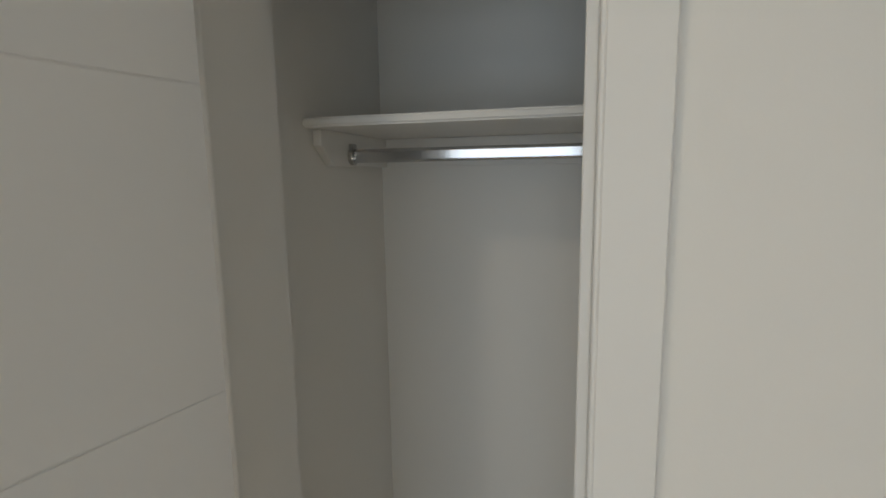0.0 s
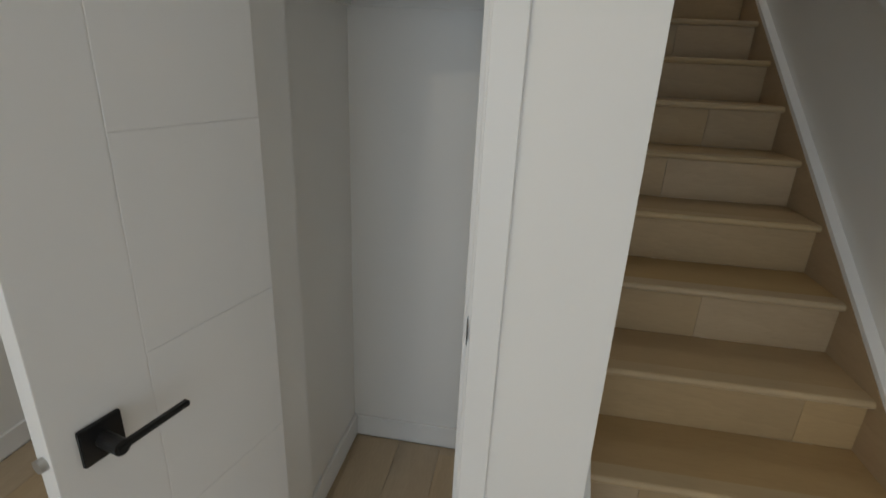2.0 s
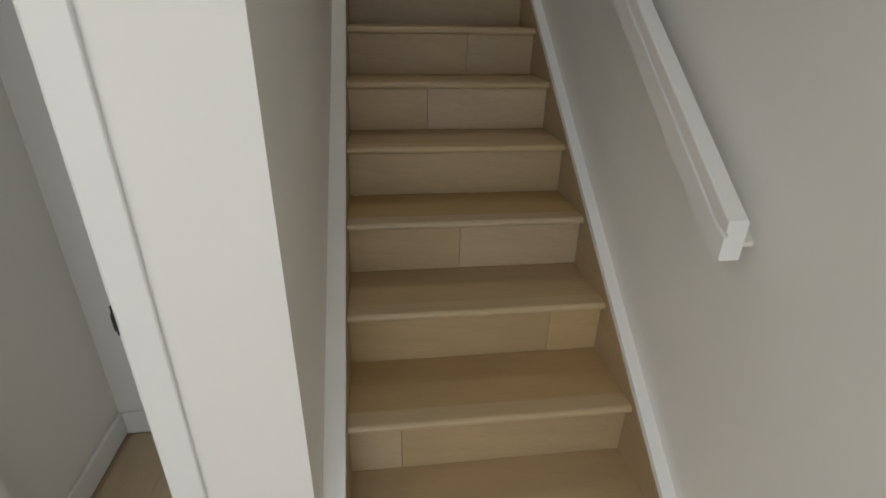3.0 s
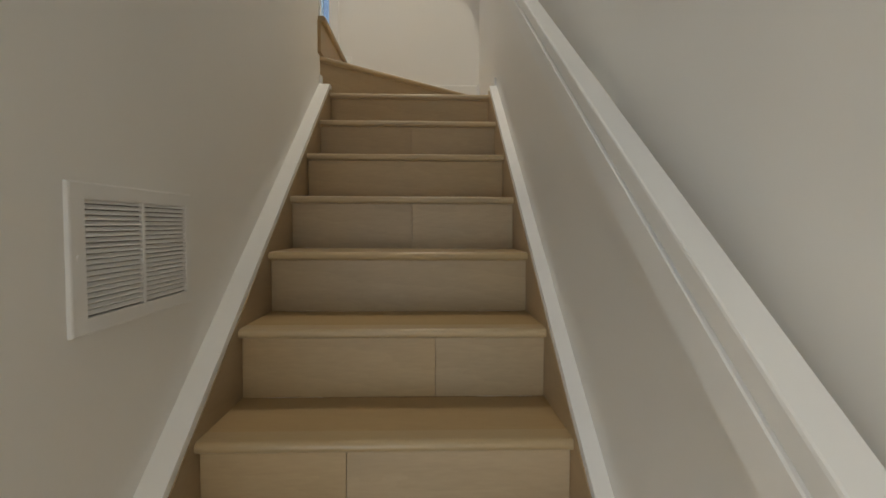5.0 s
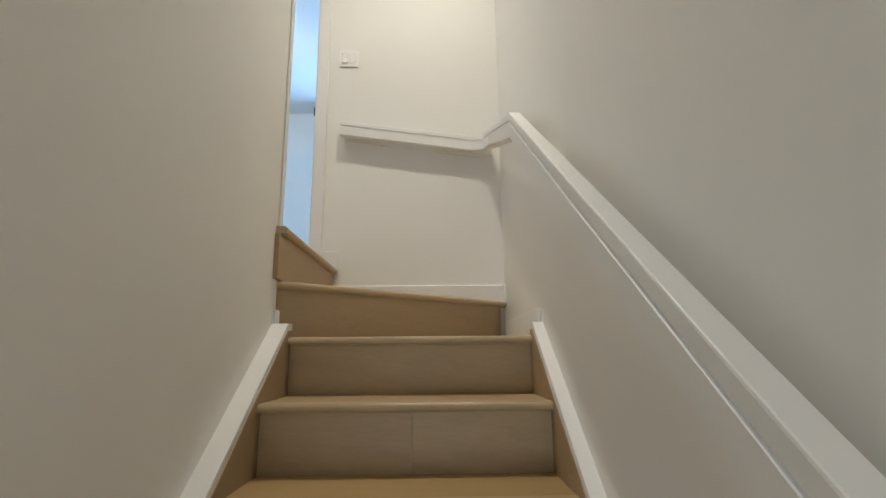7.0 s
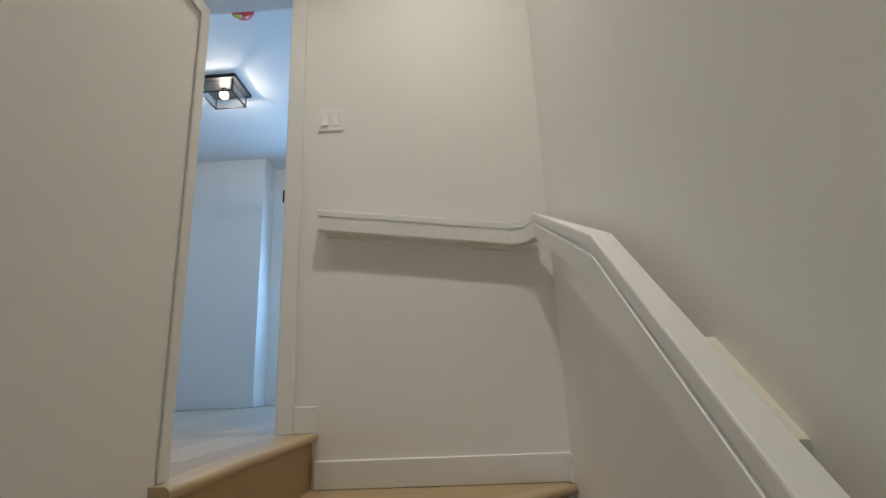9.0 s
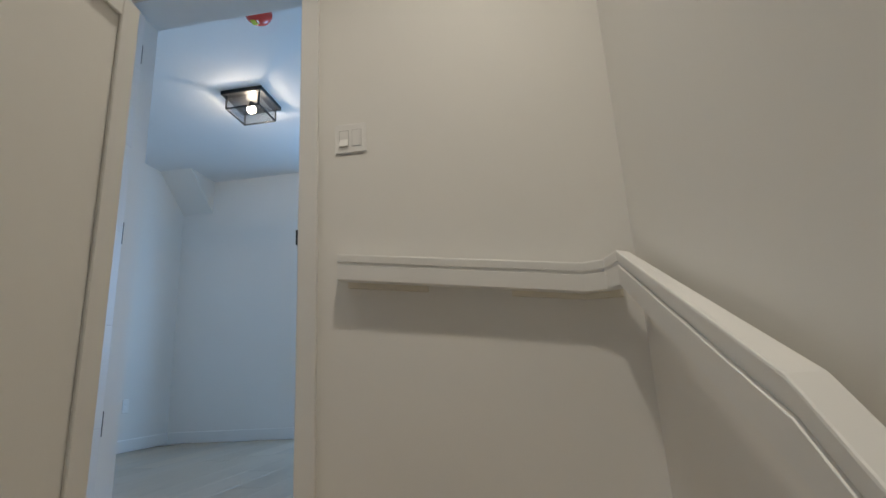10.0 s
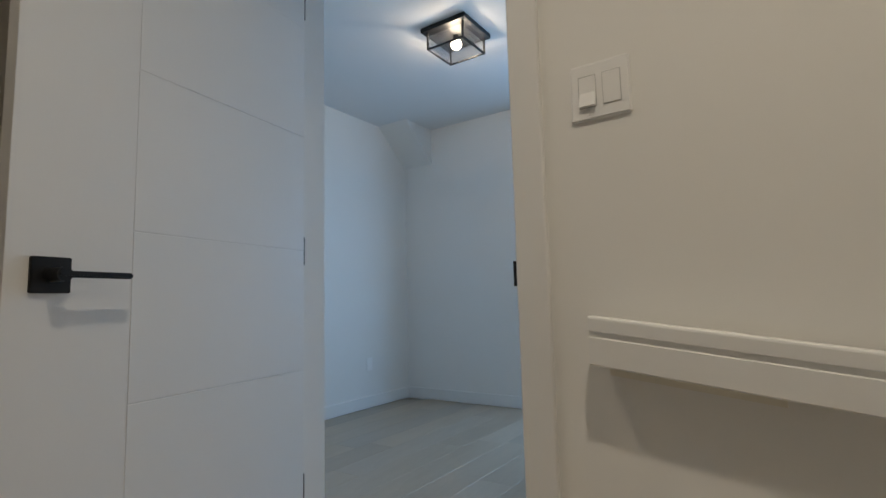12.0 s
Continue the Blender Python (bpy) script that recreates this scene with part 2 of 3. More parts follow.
# ---- structure: upper storey ----
struct("floor_landing", boxes((-3.35, -0.14, YC, YE, 2.6, UP - 0.012), (-0.14, -0.034, GY, YE, 2.47, UP - 0.012)), GREYOAK, "landing floor", "floor")
struct("wall_end", boxes((-3.35, D2L - 0.075, YE, 4.44, UP - 0.06, CEIL3), (D2R + 0.018, 1.0, YE, 4.44, 1.9, CEIL3),
                         (D2L - 0.075, D2R + 0.018, YE, 4.44, D2T + 0.018, CEIL3)), PAINT, "off-white end wall with the bedroom doorway", "wall")
struct("wall_upper_south", boxes((-3.35, XR, 0.44, YC, 2.6, CEIL3)), PAINT, "off-white wall behind the landing", "wall")
struct("wall_upper_left", boxes((-3.45, -3.35, 0.44, 4.44, 2.6, CEIL3)), PAINT, "off-white wall of the landing", "wall")
struct("ceiling_upper", boxes((-3.45, 1.0, 0.44, 4.44, CEIL3, 5.5)), CEIL, "white ceiling over stair and landing", "ceiling")
# ---- structure: upper room ----
RB, RL, RR2 = 7.05, -2.61, 0.90
struct("floor_room", boxes((RL, RR2, 4.44, 7.4, 2.6, UP - 0.012)), GREYOAK, "grey oak plank floor of the bedroom", "floor")
struct("wall_room_left", boxes((RL - 0.1, RL, 4.44, RB + 0.1, 2.6, CEIL2)), PAINT, "off-white bedroom wall", "wall")
struct("wall_room_back", boxes((RL, -1.38, RB, RB + 0.4, 2.6, CEIL2), (-1.38, -0.85, 7.32, 7.45, 2.6, CEIL2), (0.08, RR2 + 0.1, 7.32, 7.45, 2.6, CEIL2),
                               (-0.85, 0.08, 7.32, 7.45, 2.6, 3.35), (-0.85, 0.08, 7.32, 7.45, 4.55, CEIL2)), PAINT, "off-white back wall of the bedroom with a step in it", "wall")
struct("wall_room_right", boxes((RR2, RR2 + 0.1, 4.44, 7.32, 2.6, CEIL2)), PAINT, "off-white bedroom wall", "wall")
struct("ceiling_room", boxes((RL - 0.1, RR2 + 0.1, 4.44, 7.45, CEIL2, 5.2)), CEIL, "white bedroom ceiling", "ceiling")
struct("wall_room_bulkhead", prism([(6.68, CEIL2), (RB, CEIL2), (RB, 4.75)], "x", RL, -2.30), PAINT, "off-white sloped bulkhead in the corner", "wall")


# ---- windows (daylight openings) ----
def window(name, x0, x1, y0, y1, z0, z1, flat, label):
    w = thing(name, ((x0 + x1) / 2, (y0 + y1) / 2, z0), label, "window", kind="structure")
    t = 0.045
    if flat == "y":
        fr = boxes((x0, x1, y0, y1, z0, z0 + t), (x0, x1, y0, y1, z1 - t, z1), (x0, x0 + t, y0, y1, z0 + t, z1 - t), (x1 - t, x1, y0, y1, z0 + t, z1 - t))
        ym = (y0 + y1) / 2
        gl = boxes((x0 + t, x1 - t, ym - 0.003, ym + 0.003, z0 + t, z1 - t))
    else:
        fr = boxes((x0, x1, y0, y1, z0, z0 + t), (x0, x1, y0, y1, z1 - t, z1), (x0, x1, y0, y0 + t, z0 + t, z1 - t), (x0, x1, y1 - t, y1, z0 + t, z1 - t))
        xm = (x0 + x1) / 2
        gl = boxes((xm - 0.003, xm + 0.003, y0 + t, y1 - t, z0 + t, z1 - t))
    part("window_frame", fr, TRIM, w)
    p = part("pane", gl, GLASS, w)
    p.visible_shadow = False


window("window_1", -1.75, 0.35, -3.19, -3.11, 0.10, 2.05, "y", "white-framed hall window letting in daylight")
window("window_2", -0.85, 0.08, 7.33, 7.43, 3.35, 4.55, "y", "white-framed bedroom window letting in daylight")

# ---- staircase ----
stair = thing("staircase", (0.43, 0.54, 0), "pale oak closed staircase with winders and white skirt caps", "staircase")


def nosing_profile(y, z):
    """Rounded front strip of a tread, seen from the side."""
    r = 0.013
    arc = [(y + r - r * math.sin(a), z - r + r * math.cos(a)) for a in [math.pi * k / 8 for k in range(9)]]
    return [(y + 0.062, z)] + arc + [(y + 0.062, z - 2 * r)]


JOINT = {3: 0.18, 4: 0.79, 5: 0.47, 7: 0.39, 8: 0.635, 10: 0.54, 12: 0.52}
for k in range(2, 14):
    y, z = k * G, (k - 1) * R
    end = (k + 1) * G + 0.026 if k < 13 else 3.45
    tread = part("tread", boxes((NL, NR, y + 0.0621, end, z - 0.026, z - 0.0005)), OAK, stair)
    part("nosing", prism(nosing_profile(y, z), "x", NL, NR), NOSE, tread)
    f = JOINT.get(k)
    cuts = [NL, NR] if f is None else [NL, NL + f * (NR - NL), NR]
    if f is not None:
        # Hidden strip added behind the joint to block light leaking through.
        part("riser_batten", boxes((cuts[1] - 0.03, cuts[1] + 0.03, y + 0.0405, y + 0.052, z - R + 0.002, z - 0.028)), OAK_S, stair)
    for a, b in zip(cuts, cuts[1:]):
        part("riser_board", boxes((a + 0.0006, b - 0.0006, y + 0.026, y + 0.04, z - R, z - 0.026), bevel=0.0005), RISER, stair)
# winders
W14 = 2.477                  # height of the winder tread
A, B = Vector((XL, 3.41)), Vector((XR, 4.225))
part("winder_tread", prism([(XL, 3.45), (XR, 3.45), (XR, 4.24), (XR - 0.03, 4.24), (XL, 3.46)], "z", 2.28 - 0.026, 2.2795), OAK, stair)
part("winder_tread", prism([(XL, 3.45), (XR, 4.28), (XR, YE), (XL + 0.04, YE), (XL, YE)], "z", W14 - 0.026, W14 - 0.0005), OAK, stair)


def turned(name, bm, a, b, mat=None):
    """A part built along x from 0, turned so that it runs from a to b."""
    d = b - a
    for v in bm.verts:
        v.co = v.co + ORIGIN[stair] / S
    ob = part(name, bm, mat or OAK, stair)
    ob.matrix_local = Matrix.Translation(Vector(up(a.x, a.y, 0)) - ORIGIN[stair]) @ Matrix.Rotation(math.atan2(d.y, d.x), 4, "Z")
    return ob


L14 = (B - A).length
turned("winder_nosing", prism(nosing_profile(0, W14), "x", 0.0, L14), A, B, NOSE)
turned("riser_board", boxes((0.0, L14 - 0.02, 0.026, 0.04, 2.28, W14 - 0.026)), A, B, RISER)
a15, b15 = Vector((0.012, 3.365)), Vector((0.012, YE))
L15 = (b15 - a15).length
turned("top_nosing", prism(nosing_profile(0, UP), "x", 0.008, L15), a15, b15, NOSE)
turned("riser_board", boxes((-0.001, L15, 0.024, 0.04, W14, UP - 0.026)), a15, b15, RISER)
# skirts: oak panels with white sloping caps
for side, (x0, x1, c0, c1) in {"l": (XL, NL, XL, NL - 0.002), "r": (NR, XR, NR + 0.002, XR)}.items():
    lo, hi = (0.545 if side == "l" else 0.33), 3.385
    part("skirt_panel", prism([(lo, 0.0), (lo, nose(lo) + 0.018), (hi, nose(hi) + 0.018), (3.42, nose(hi) + 0.018), (3.42, 2.0), (0.9, 0.0)], "x", x0, x1), OAK_S, stair)
    part("skirt_cap", prism([(lo - 0.004, nose(lo) + 0.016), (lo - 0.004, nose(lo) + 0.042), (hi, nose(hi) + 0.042), (3.435, nose(hi) + 0.042), (3.435, nose(hi) + 0.02), (hi, nose(hi) + 0.016)],
                             "x", c0, c1, bevel=0.0015), TRIM, stair, "white painted skirt cap")
part("stair_foot_trim", boxes((XL - 0.0, NL - 0.002, 0.53, 0.5405, 0.0, nose(0.545) + 0.03)), TRIM, stair)

# ---- trim: casings, jambs, baseboards ----


def trim(name, bm, label, category="trim"):
    return struct(name, bm, TRIM, label, category)


C = 0.067
def frame_of(name, label, at, boards, piece, bevel):
    """A door frame of the setting: each board is a part."""
    fr = thing(name, at, label, "door frame", kind="structure")
    for r in boards:
        part(piece, boxes(r, bevel=bevel), TRIM, fr)


frame_of("casing_1", "white painted closet door casing", (D1R, 0.53, 0),
         [(D1R + 0.004, D1R + C, 0.529, YC, 0, D1T + C), (D1L - C - 0.02, D1L - 0.019, 0.525, YC, 0, D1T + C), (D1L - 0.019, D1R + 0.004, 0.525, YC, D1T + 0.004, D1T + C)], "casing_board", 0.002)
frame_of("door_frame_1", "white painted closet door jamb with a stop", (D1R, 0.6, 0),
         [(D1R, D1R + 0.018, YC - 0.008, 0.668, 0, D1T), (D1L - 0.018, D1L + 0.012, 0.5245, 0.668, 0, D1T), (D1L - 0.018, D1R + 0.018, YC - 0.008, 0.668, D1T, D1T + 0.018),
          (D1R - 0.013, D1R, 0.568, 0.60, 0, D1T)], "jamb_board", 0.0015)
frame_of("casing_2", "white painted bedroom door casing", (D2R, 4.28, UP),
         [(D2R + 0.004, D2R + C, YE - 0.015, YE, UP, D2T + C), (D2L - 0.075 - C, D2L - 0.077, YE - 0.015, YE, UP, D2T + C), (D2L - 0.077, D2R + 0.004, YE - 0.015, YE, D2T + 0.004, D2T + C)], "casing_board", 0.002)
frame_of("door_frame_2", "white painted bedroom door jamb", (D2R, 4.36, UP),
         [(D2R, D2R + 0.018, YE - 0.008, 4.448, UP, D2T), (D2L - 0.075, D2L - 0.057, YE - 0.008, 4.358, UP, D2T), (D2L - 0.075, D2L, 4.358, 4.448, UP, D2T),
          (D2L - 0.075, D2R + 0.018, YE - 0.008, 4.448, D2T, D2T + 0.018), (D2R - 0.012, D2R, 4.362, 4.40, UP, D2T)], "jamb_board", 0.0015)
BH = 0.093


def base(name, *rows):
    return trim(name, boxes(*rows, bevel=0.003), "white painted baseboard", "baseboard")


base("baseboard_closet_side", (-0.815, -0.801, 0.668, 1.238, 0, BH))
base("baseboard_closet_back", (-0.801, -0.154, 1.224, 1.238, 0, BH))
base("baseboard_closet_right", (-0.154, -0.14, 0.668, 1.238, 0, BH))
base("baseboard_column", (D1R + C + 0.001, XL, 0.527, YC, 0, BH))
base("baseboard_hall_left", (-2.03, -2.016, -3.1, 2.2, 0, BH))
base("baseboard_hall_far", (-2.016, -0.95, 2.186, 2.2, 0, BH))
base("baseboard_passage", (-0.964, -0.95, 0.66, 2.186, 0, BH))
base("baseboard_hall_right", (XR - 0.014, XR, -3.1, 0.53, 0, BH))
base("baseboard_winder_right", (XR - 0.014, XR, 3.395, YE - 0.5, 2.28, 2.28 + BH), (XR - 0.014, XR, YE - 0.5, 4.20, 2.28, 2.28 + BH))
base("baseboard_winder_end", (0.0, XR, YE - 0.014, YE, W14, W14 + BH))
base("baseboard_winder_corner", (XR - 0.014, XR, 4.245, YE - 0.014, W14, W14 + BH))
base("baseboard_winder_left", (XL, XL + 0.012, 3.385, 3.43, 2.28, 2.28 + BH))
base("baseboard_block", (D2R + C + 0.001, 0.010, YE - 0.0145, YE, UP, UP + BH))
base("baseboard_room_left", (RL, RL + 0.014, 4.44, RB, UP, UP + BH))
base("baseboard_room_back", (RL + 0.014, -1.366, RB - 0.014, RB, UP, UP + BH))
base("baseboard_room_return", (-1.38, -1.366, RB, 7.306, UP, UP + BH))
base("baseboard_room_far", (-1.38, RR2, 7.306, 7.32, UP, UP + BH))
# trim round the guard wall
trim("guard_trim", boxes((XL, XL + 0.0065, GY - 0.026, GY + 0.008, UP + 0.002, GZ + 0.012), (XL, XL + 0.0065, YC, GY - 0.026, GZ - 0.022, GZ + 0.012),
                         (-0.15, XL, YC, GY, GZ, GZ + 0.012), (-0.15, XL, GY, GY + 0.008, UP + 0.002, GZ + 0.012), bevel=0.0015), "white painted trim capping the guard wall")


# ---- doors ----
def door_leaf(name, hinge, angle, width, height, floor_z, label, groove, rows, plate):
    """A flat leaf with cut grooves. Local x runs from the hinge to the free edge, the leaf lies on +y."""
    d = thing(name, hinge, label, "door", m=Matrix.Translation(up(*hinge)) @ Matrix.Rotation(radians(angle), 4, "Z"))
    t, e, g = 0.033, 0.0015, 0.0013
    z0, z1 = 0.008, height
    part("core", boxes((0.002, width, 0.0 + g, t - g, z0, z1)), DOOR, d)
    gx = groove
    cuts = [z0] + rows + [z1]
    for y0, y1 in ((0.0, g), (t - g, t)):
        part("stile_face", boxes((gx + e * 0.7, width, y0, y1, z0, z1), bevel=0.0006), DOOR, d)
        for a, b in zip(cuts, cuts[1:]):
            part("panel_face", boxes((0.002, gx - e * 0.7, y0, y1, a + e * 0.6, b - e * 0.6), bevel=0.0006), DOOR, d)
    # lever on both faces
    hx, hz = width - 0.065, 0.908 - 0.0
    for s, y in ((-1, 0.0), (1, t)):
        rose = part("lever_rose", boxes((hx - 0.031, hx + 0.031, min(y, y + s * 0.008), max(y, y + s * 0.008), hz - 0.031, hz + 0.031), bevel=0.0015, segments=2), BLACK, d, "square matt black rose")
        part("neck", cyl((hx, y + s * 0.008, hz), (hx, y + s * 0.048, hz), 0.0125, 20), BLACK, rose)
        part("lever", boxes((hx - 0.115, hx + 0.010, min(y + s * 0.038, y + s * 0.050), max(y + s * 0.038, y + s * 0.050), hz - 0.0055, hz + 0.0055), bevel=0.0025, segments=2), BLACK, rose, "flat matt black lever")
    part("latch", cyl((width, t / 2, hz), (width + 0.010, t / 2, hz), 0.010, 16), STEEL, d, "steel latch bolt")
    for z in (0.345, 1.0, height - 0.17):
        hg = part("hinge", cyl((-0.001, -0.004, z - 0.04), (-0.001, -0.004, z + 0.04), 0.005, 12), BLACK, d, "black butt hinge")
        part("hinge_plate", boxes((-0.0025, 0.0018, 0.004, t + plate, z - 0.04, z + 0.04)), HINGE, hg)
    return d


ROWS = [0.335 * i - 0.005 for i in range(1, 6)]
door_leaf("closet_door", (-0.746, 0.4957, 0), -90 - 13.5, 0.44, 1.915, 0, "white grooved closet door standing open, black lever", 0.285, ROWS, -0.016)
door_leaf("bedroom_door", (-0.8806, 4.353, UP), -81.0, 0.708, 1.912, 0, "white grooved bedroom door standing open, black lever", 0.50, ROWS, 0.0002)
# strike plates
p1 = thing("strike_plate", (D1R, 0.52, 0.9), "black strike plate on the closet jamb", "strike plate")
part("plate", boxes((D1R - 0.0015, D1R, 0.530, 0.556, 0.895, 0.955)), BLACK, p1)
part("lip", boxes((D1R - 0.0012, D1R + 0.001, 0.5245, 0.530, 0.908, 0.942)), BLACK, p1)
p2 = thing("strike_plate", (D2R, 4.3, 3.53), "black strike plate on the bedroom jamb", "strike plate")
part("plate", boxes((D2R - 0.0015, D2R, 4.305, 4.325, 3.525, 3.588)), BLACK, p2)
part("lip", boxes((D2R - 0.007, D2R + 0.001, 4.284, 4.305, 3.532, 3.581)), BLACK, p2)

# ---- handrail ----
rail = thing("handrail", (0.82, 0.545, 0.98), "white painted grooved handrail fixed along the stair walls", "handrail")


def rail_top(y):
    return 0.676 + 0.715 * y


RI, RO = 0.790, 0.834


def rail_piece(p, q, n0, n1, h0, h1):
    """One straight run between p and q (x, y, top z): upper and lower face strips with a groove between, n: way towards the wall and h: depth at each end."""
    p, q, n0, n1 = Vector(p), Vector(q), Vector(n0), Vector(n1)
    bm = bmesh.new()
    prof = [(0.0035, 0.0), (0.040, 0.0), (0.044, -0.05), (0.044, -1.0), (0.003, -1.0), (0.0, -0.97), (0.0, -0.435), (0.002, -0.42), (0.006, -0.415), (0.006, -0.30),
            (0.0005, -0.29), (0.0005, -0.05), (0.0015, -0.015)]
    lo = [bm.verts.new(p + n0 * u + Vector((0, 0, v * h0))) for u, v in prof]
    hi = [bm.verts.new(q + n1 * u + Vector((0, 0, v * h1))) for u, v in prof]
    fs = [bm.faces.new(lo), bm.faces.new(hi)]
    for k in range(len(prof)):
        j = (k + 1) % len(prof)
        fs.append(bm.faces.new((lo[k], lo[j], hi[j], hi[k])))
    bmesh.ops.recalc_face_normals(bm, faces=fs)
    return bm


X1, Y1, MIT = Vector((1, 0, 0)), Vector((0, 0.8, 0)), Vector((1, 0.8, 0))
YB, ZC = 3.36, 3.384
CX, CY = 0.808, 4.168        # inner corner of the rail, cut across
H1, H2 = 0.104, 0.084
part("rail_end", rail_piece((RI, 0.545, rail_top(0.545)), (RI, 0.585, rail_top(0.585)), X1, X1, 0.084, H1), TRIM, rail)
part("rail_run", rail_piece((RI, 0.585, rail_top(0.585)), (RI, YB, rail_top(YB)), X1, X1, H1, 0.1), TRIM, rail)
part("rail_run", rail_piece((RI, YB, rail_top(YB)), (CX, CY, ZC + 0.012), X1, MIT, 0.1, H2 + 0.012), TRIM, rail)
part("rail_corner", rail_piece((CX, CY, ZC + 0.012), (0.785, 4.224, ZC + 0.003), MIT, Y1, H2 + 0.012, H2 + 0.003), TRIM, rail)
part("rail_run", rail_piece((0.785, 4.224, ZC + 0.003), (0.728, 4.235, ZC), Y1, Y1, H2 + 0.003, H2), TRIM, rail)
part("rail_run", rail_piece((0.728, 4.235, ZC), (0.008, 4.235, 3.475), Y1, Y1, H2, 0.081), TRIM, rail)
for y, drop in ((0.66, 0.024), (1.80, 0.004), (3.065, -0.004)):
    b = rail_top(y)
    part("spacer_block", prism([(y - 0.08, b - 0.098 - 0.0572), (y + 0.08, b - 0.098 + 0.0572), (y + 0.08, b - 0.064 - drop + 0.0572), (y - 0.08, b - 0.064 - drop - 0.0572)], "x", RO, XR), PINE, rail, "unpainted spacer block")
for x0, x1 in ((0.03, 0.277), (0.525, 0.728)):
    za, zb = 3.475 - 0.1265 * (x0 - 0.008), 3.475 - 0.1265 * (x1 - 0.008)
    part("spacer_block", prism([(x0, za - 0.098), (x1, zb - 0.098), (x1, zb - 0.03), (x0, za - 0.03)], "y", 4.2715, YE), PINE, rail, "unpainted spacer block")
part("spacer_block", boxes((0.729, 0.835, 4.2715, YE, ZC - 0.099, ZC - 0.03)), PINE, rail, "unpainted spacer block")

# ---- return air grille ----
vent = thing("air_grille", (XL, 1.74, 1.43), "white louvred return air grille on the stair wall", "air grille")
vy0, vy1, vz0, vz1 = 1.540, 1.937, 1.428, 1.674


def ring_frame(o, n, rows):
    """A rectangular frame lofted through rows of (inset from the outside, height off the wall), ending at the opening n."""
    bm = bmesh.new()
    loops = []
    for f, d in rows:
        y0, y1, z0, z1 = [a + (b - a) * f for a, b in zip(o, n)]
        loops.append([bm.verts.new((XL + d, y, z)) for y, z in ((y0, z0), (y1, z0), (y1, z1), (y0, z1))])
    for p, q in zip(loops, loops[1:]):
        for k in range(4):
            bm.faces.new((p[k], p[(k + 1) % 4], q[(k + 1) % 4], q[k]))
    bmesh.ops.recalc_face_normals(bm, faces=bm.faces)
    return bm


part("frame", ring_frame((vy0, vy1, vz0, vz1), (1.578, 1.912, 1.455, 1.646), [(0, 0), (0.02, 0.0066), (0.10, 0.008), (0.94, 0.008), (1.0, 0.0072), (1.0, 0.0)]), VENT, vent)
part("mullion", boxes((XL, XL + 0.0075, 1.740, 1.750, 1.455, 1.646), bevel=0.001), VENT, vent)
# Thin sheet on the wall; the shade behind the louvres is in its colour.
part("duct", boxes((XL, XL + 0.0008, 1.578, 1.912, 1.455, 1.646)), DUCT_SHADE, vent)
N = 21
for y0, y1 in ((1.579, 1.739), (1.751, 1.911)):
    zs = 1.4575
    first = part("louvre", prism([(XL + 0.0024, zs + 0.0076), (XL + 0.0034, zs + 0.0084), (XL + 0.0074, zs + 0.0030), (XL + 0.0076, zs + 0.0016), (XL + 0.0066, zs + 0.0012)], "y", y0, y1), VENT, vent)
    for i in range(1, N):
        share("louvre", first, vent, (0, 0, i * 0.00905))
for y in (1.558, 1.925):
    part("screw", cyl((XL + 0.008, y, 1.553), (XL + 0.0095, y, 1.553), 0.0045, 12), VENT, vent)


# ---- switch and outlet ----
sw = thing("light_switch", (0.036, YE, 3.83), "white double rocker light switch on the end wall", "light switch")
sx0, sx1, sz0, sz1 = -0.018, 0.091, 3.828, 3.936
part("plate", boxes((sx0, sx1, YE - 0.0055, YE, sz0, sz1), bevel=0.0038, segments=3), PLASTIC, sw)
for i, x in enumerate((0.0145, 0.0585)):
    # Grey sheet round the rocker: the shade of the gap is in its colour.
    part("rocker_frame", boxes((x - 0.0165, x + 0.0165, YE - 0.0060, YE - 0.0054, 3.8515, 3.9125)), GAP_SHADE, sw)
    tip = [(YE - 0.0125, 3.8535), (YE - 0.0068, 3.880), (YE - 0.0072, 3.91), (YE - 0.0056, 3.9105), (YE - 0.0056, 3.853)]
    if i:
        tip = [(YE - 0.0075, 3.8535), (YE - 0.009, 3.91), (YE - 0.006, 3.9105), (YE - 0.006, 3.853)]
    part("rocker", prism(tip, "x", x - 0.0150, x + 0.0150, bevel=0.0004), PLASTIC, sw)
    for z in (3.8395, 3.9245):
        part("screw", cyl((x, YE - 0.0055, z), (x, YE - 0.0063, z), 0.0026, 12), PLASTIC, sw, "white screw")
ou = thing("wall_outlet", (RL, 6.53, 2.96), "white wall outlet low on the bedroom wall", "outlet")
part("plate", boxes((RL, RL + 0.005, 6.498, 6.563, 2.955, 3.06), bevel=0.002), PLASTIC, ou)
for z in (2.985, 3.03):
    part("socket", boxes((RL + 0.005, RL + 0.0065, 6.515, 6.546, z - 0.014, z + 0.014), bevel=0.0006), PLASTIC, ou)

# ---- closet fittings ----
shelf = thing("closet_shelf", (-0.48, 1.05, 1.59), "white painted closet shelf on wall cleats", "shelf")
part("board", boxes((-0.8145, -0.1405, 0.855, 1.2375, 1.660, 1.677), bevel=0.004, segments=3), TRIM, shelf)
part("side_cleat", prism([(0.893, 1.6595), (0.893, 1.63), (0.94, 1.592), (1.2375, 1.592), (1.2375, 1.6595)], "x", -0.8145, -0.797, bevel=0.001), TRIM, shelf)
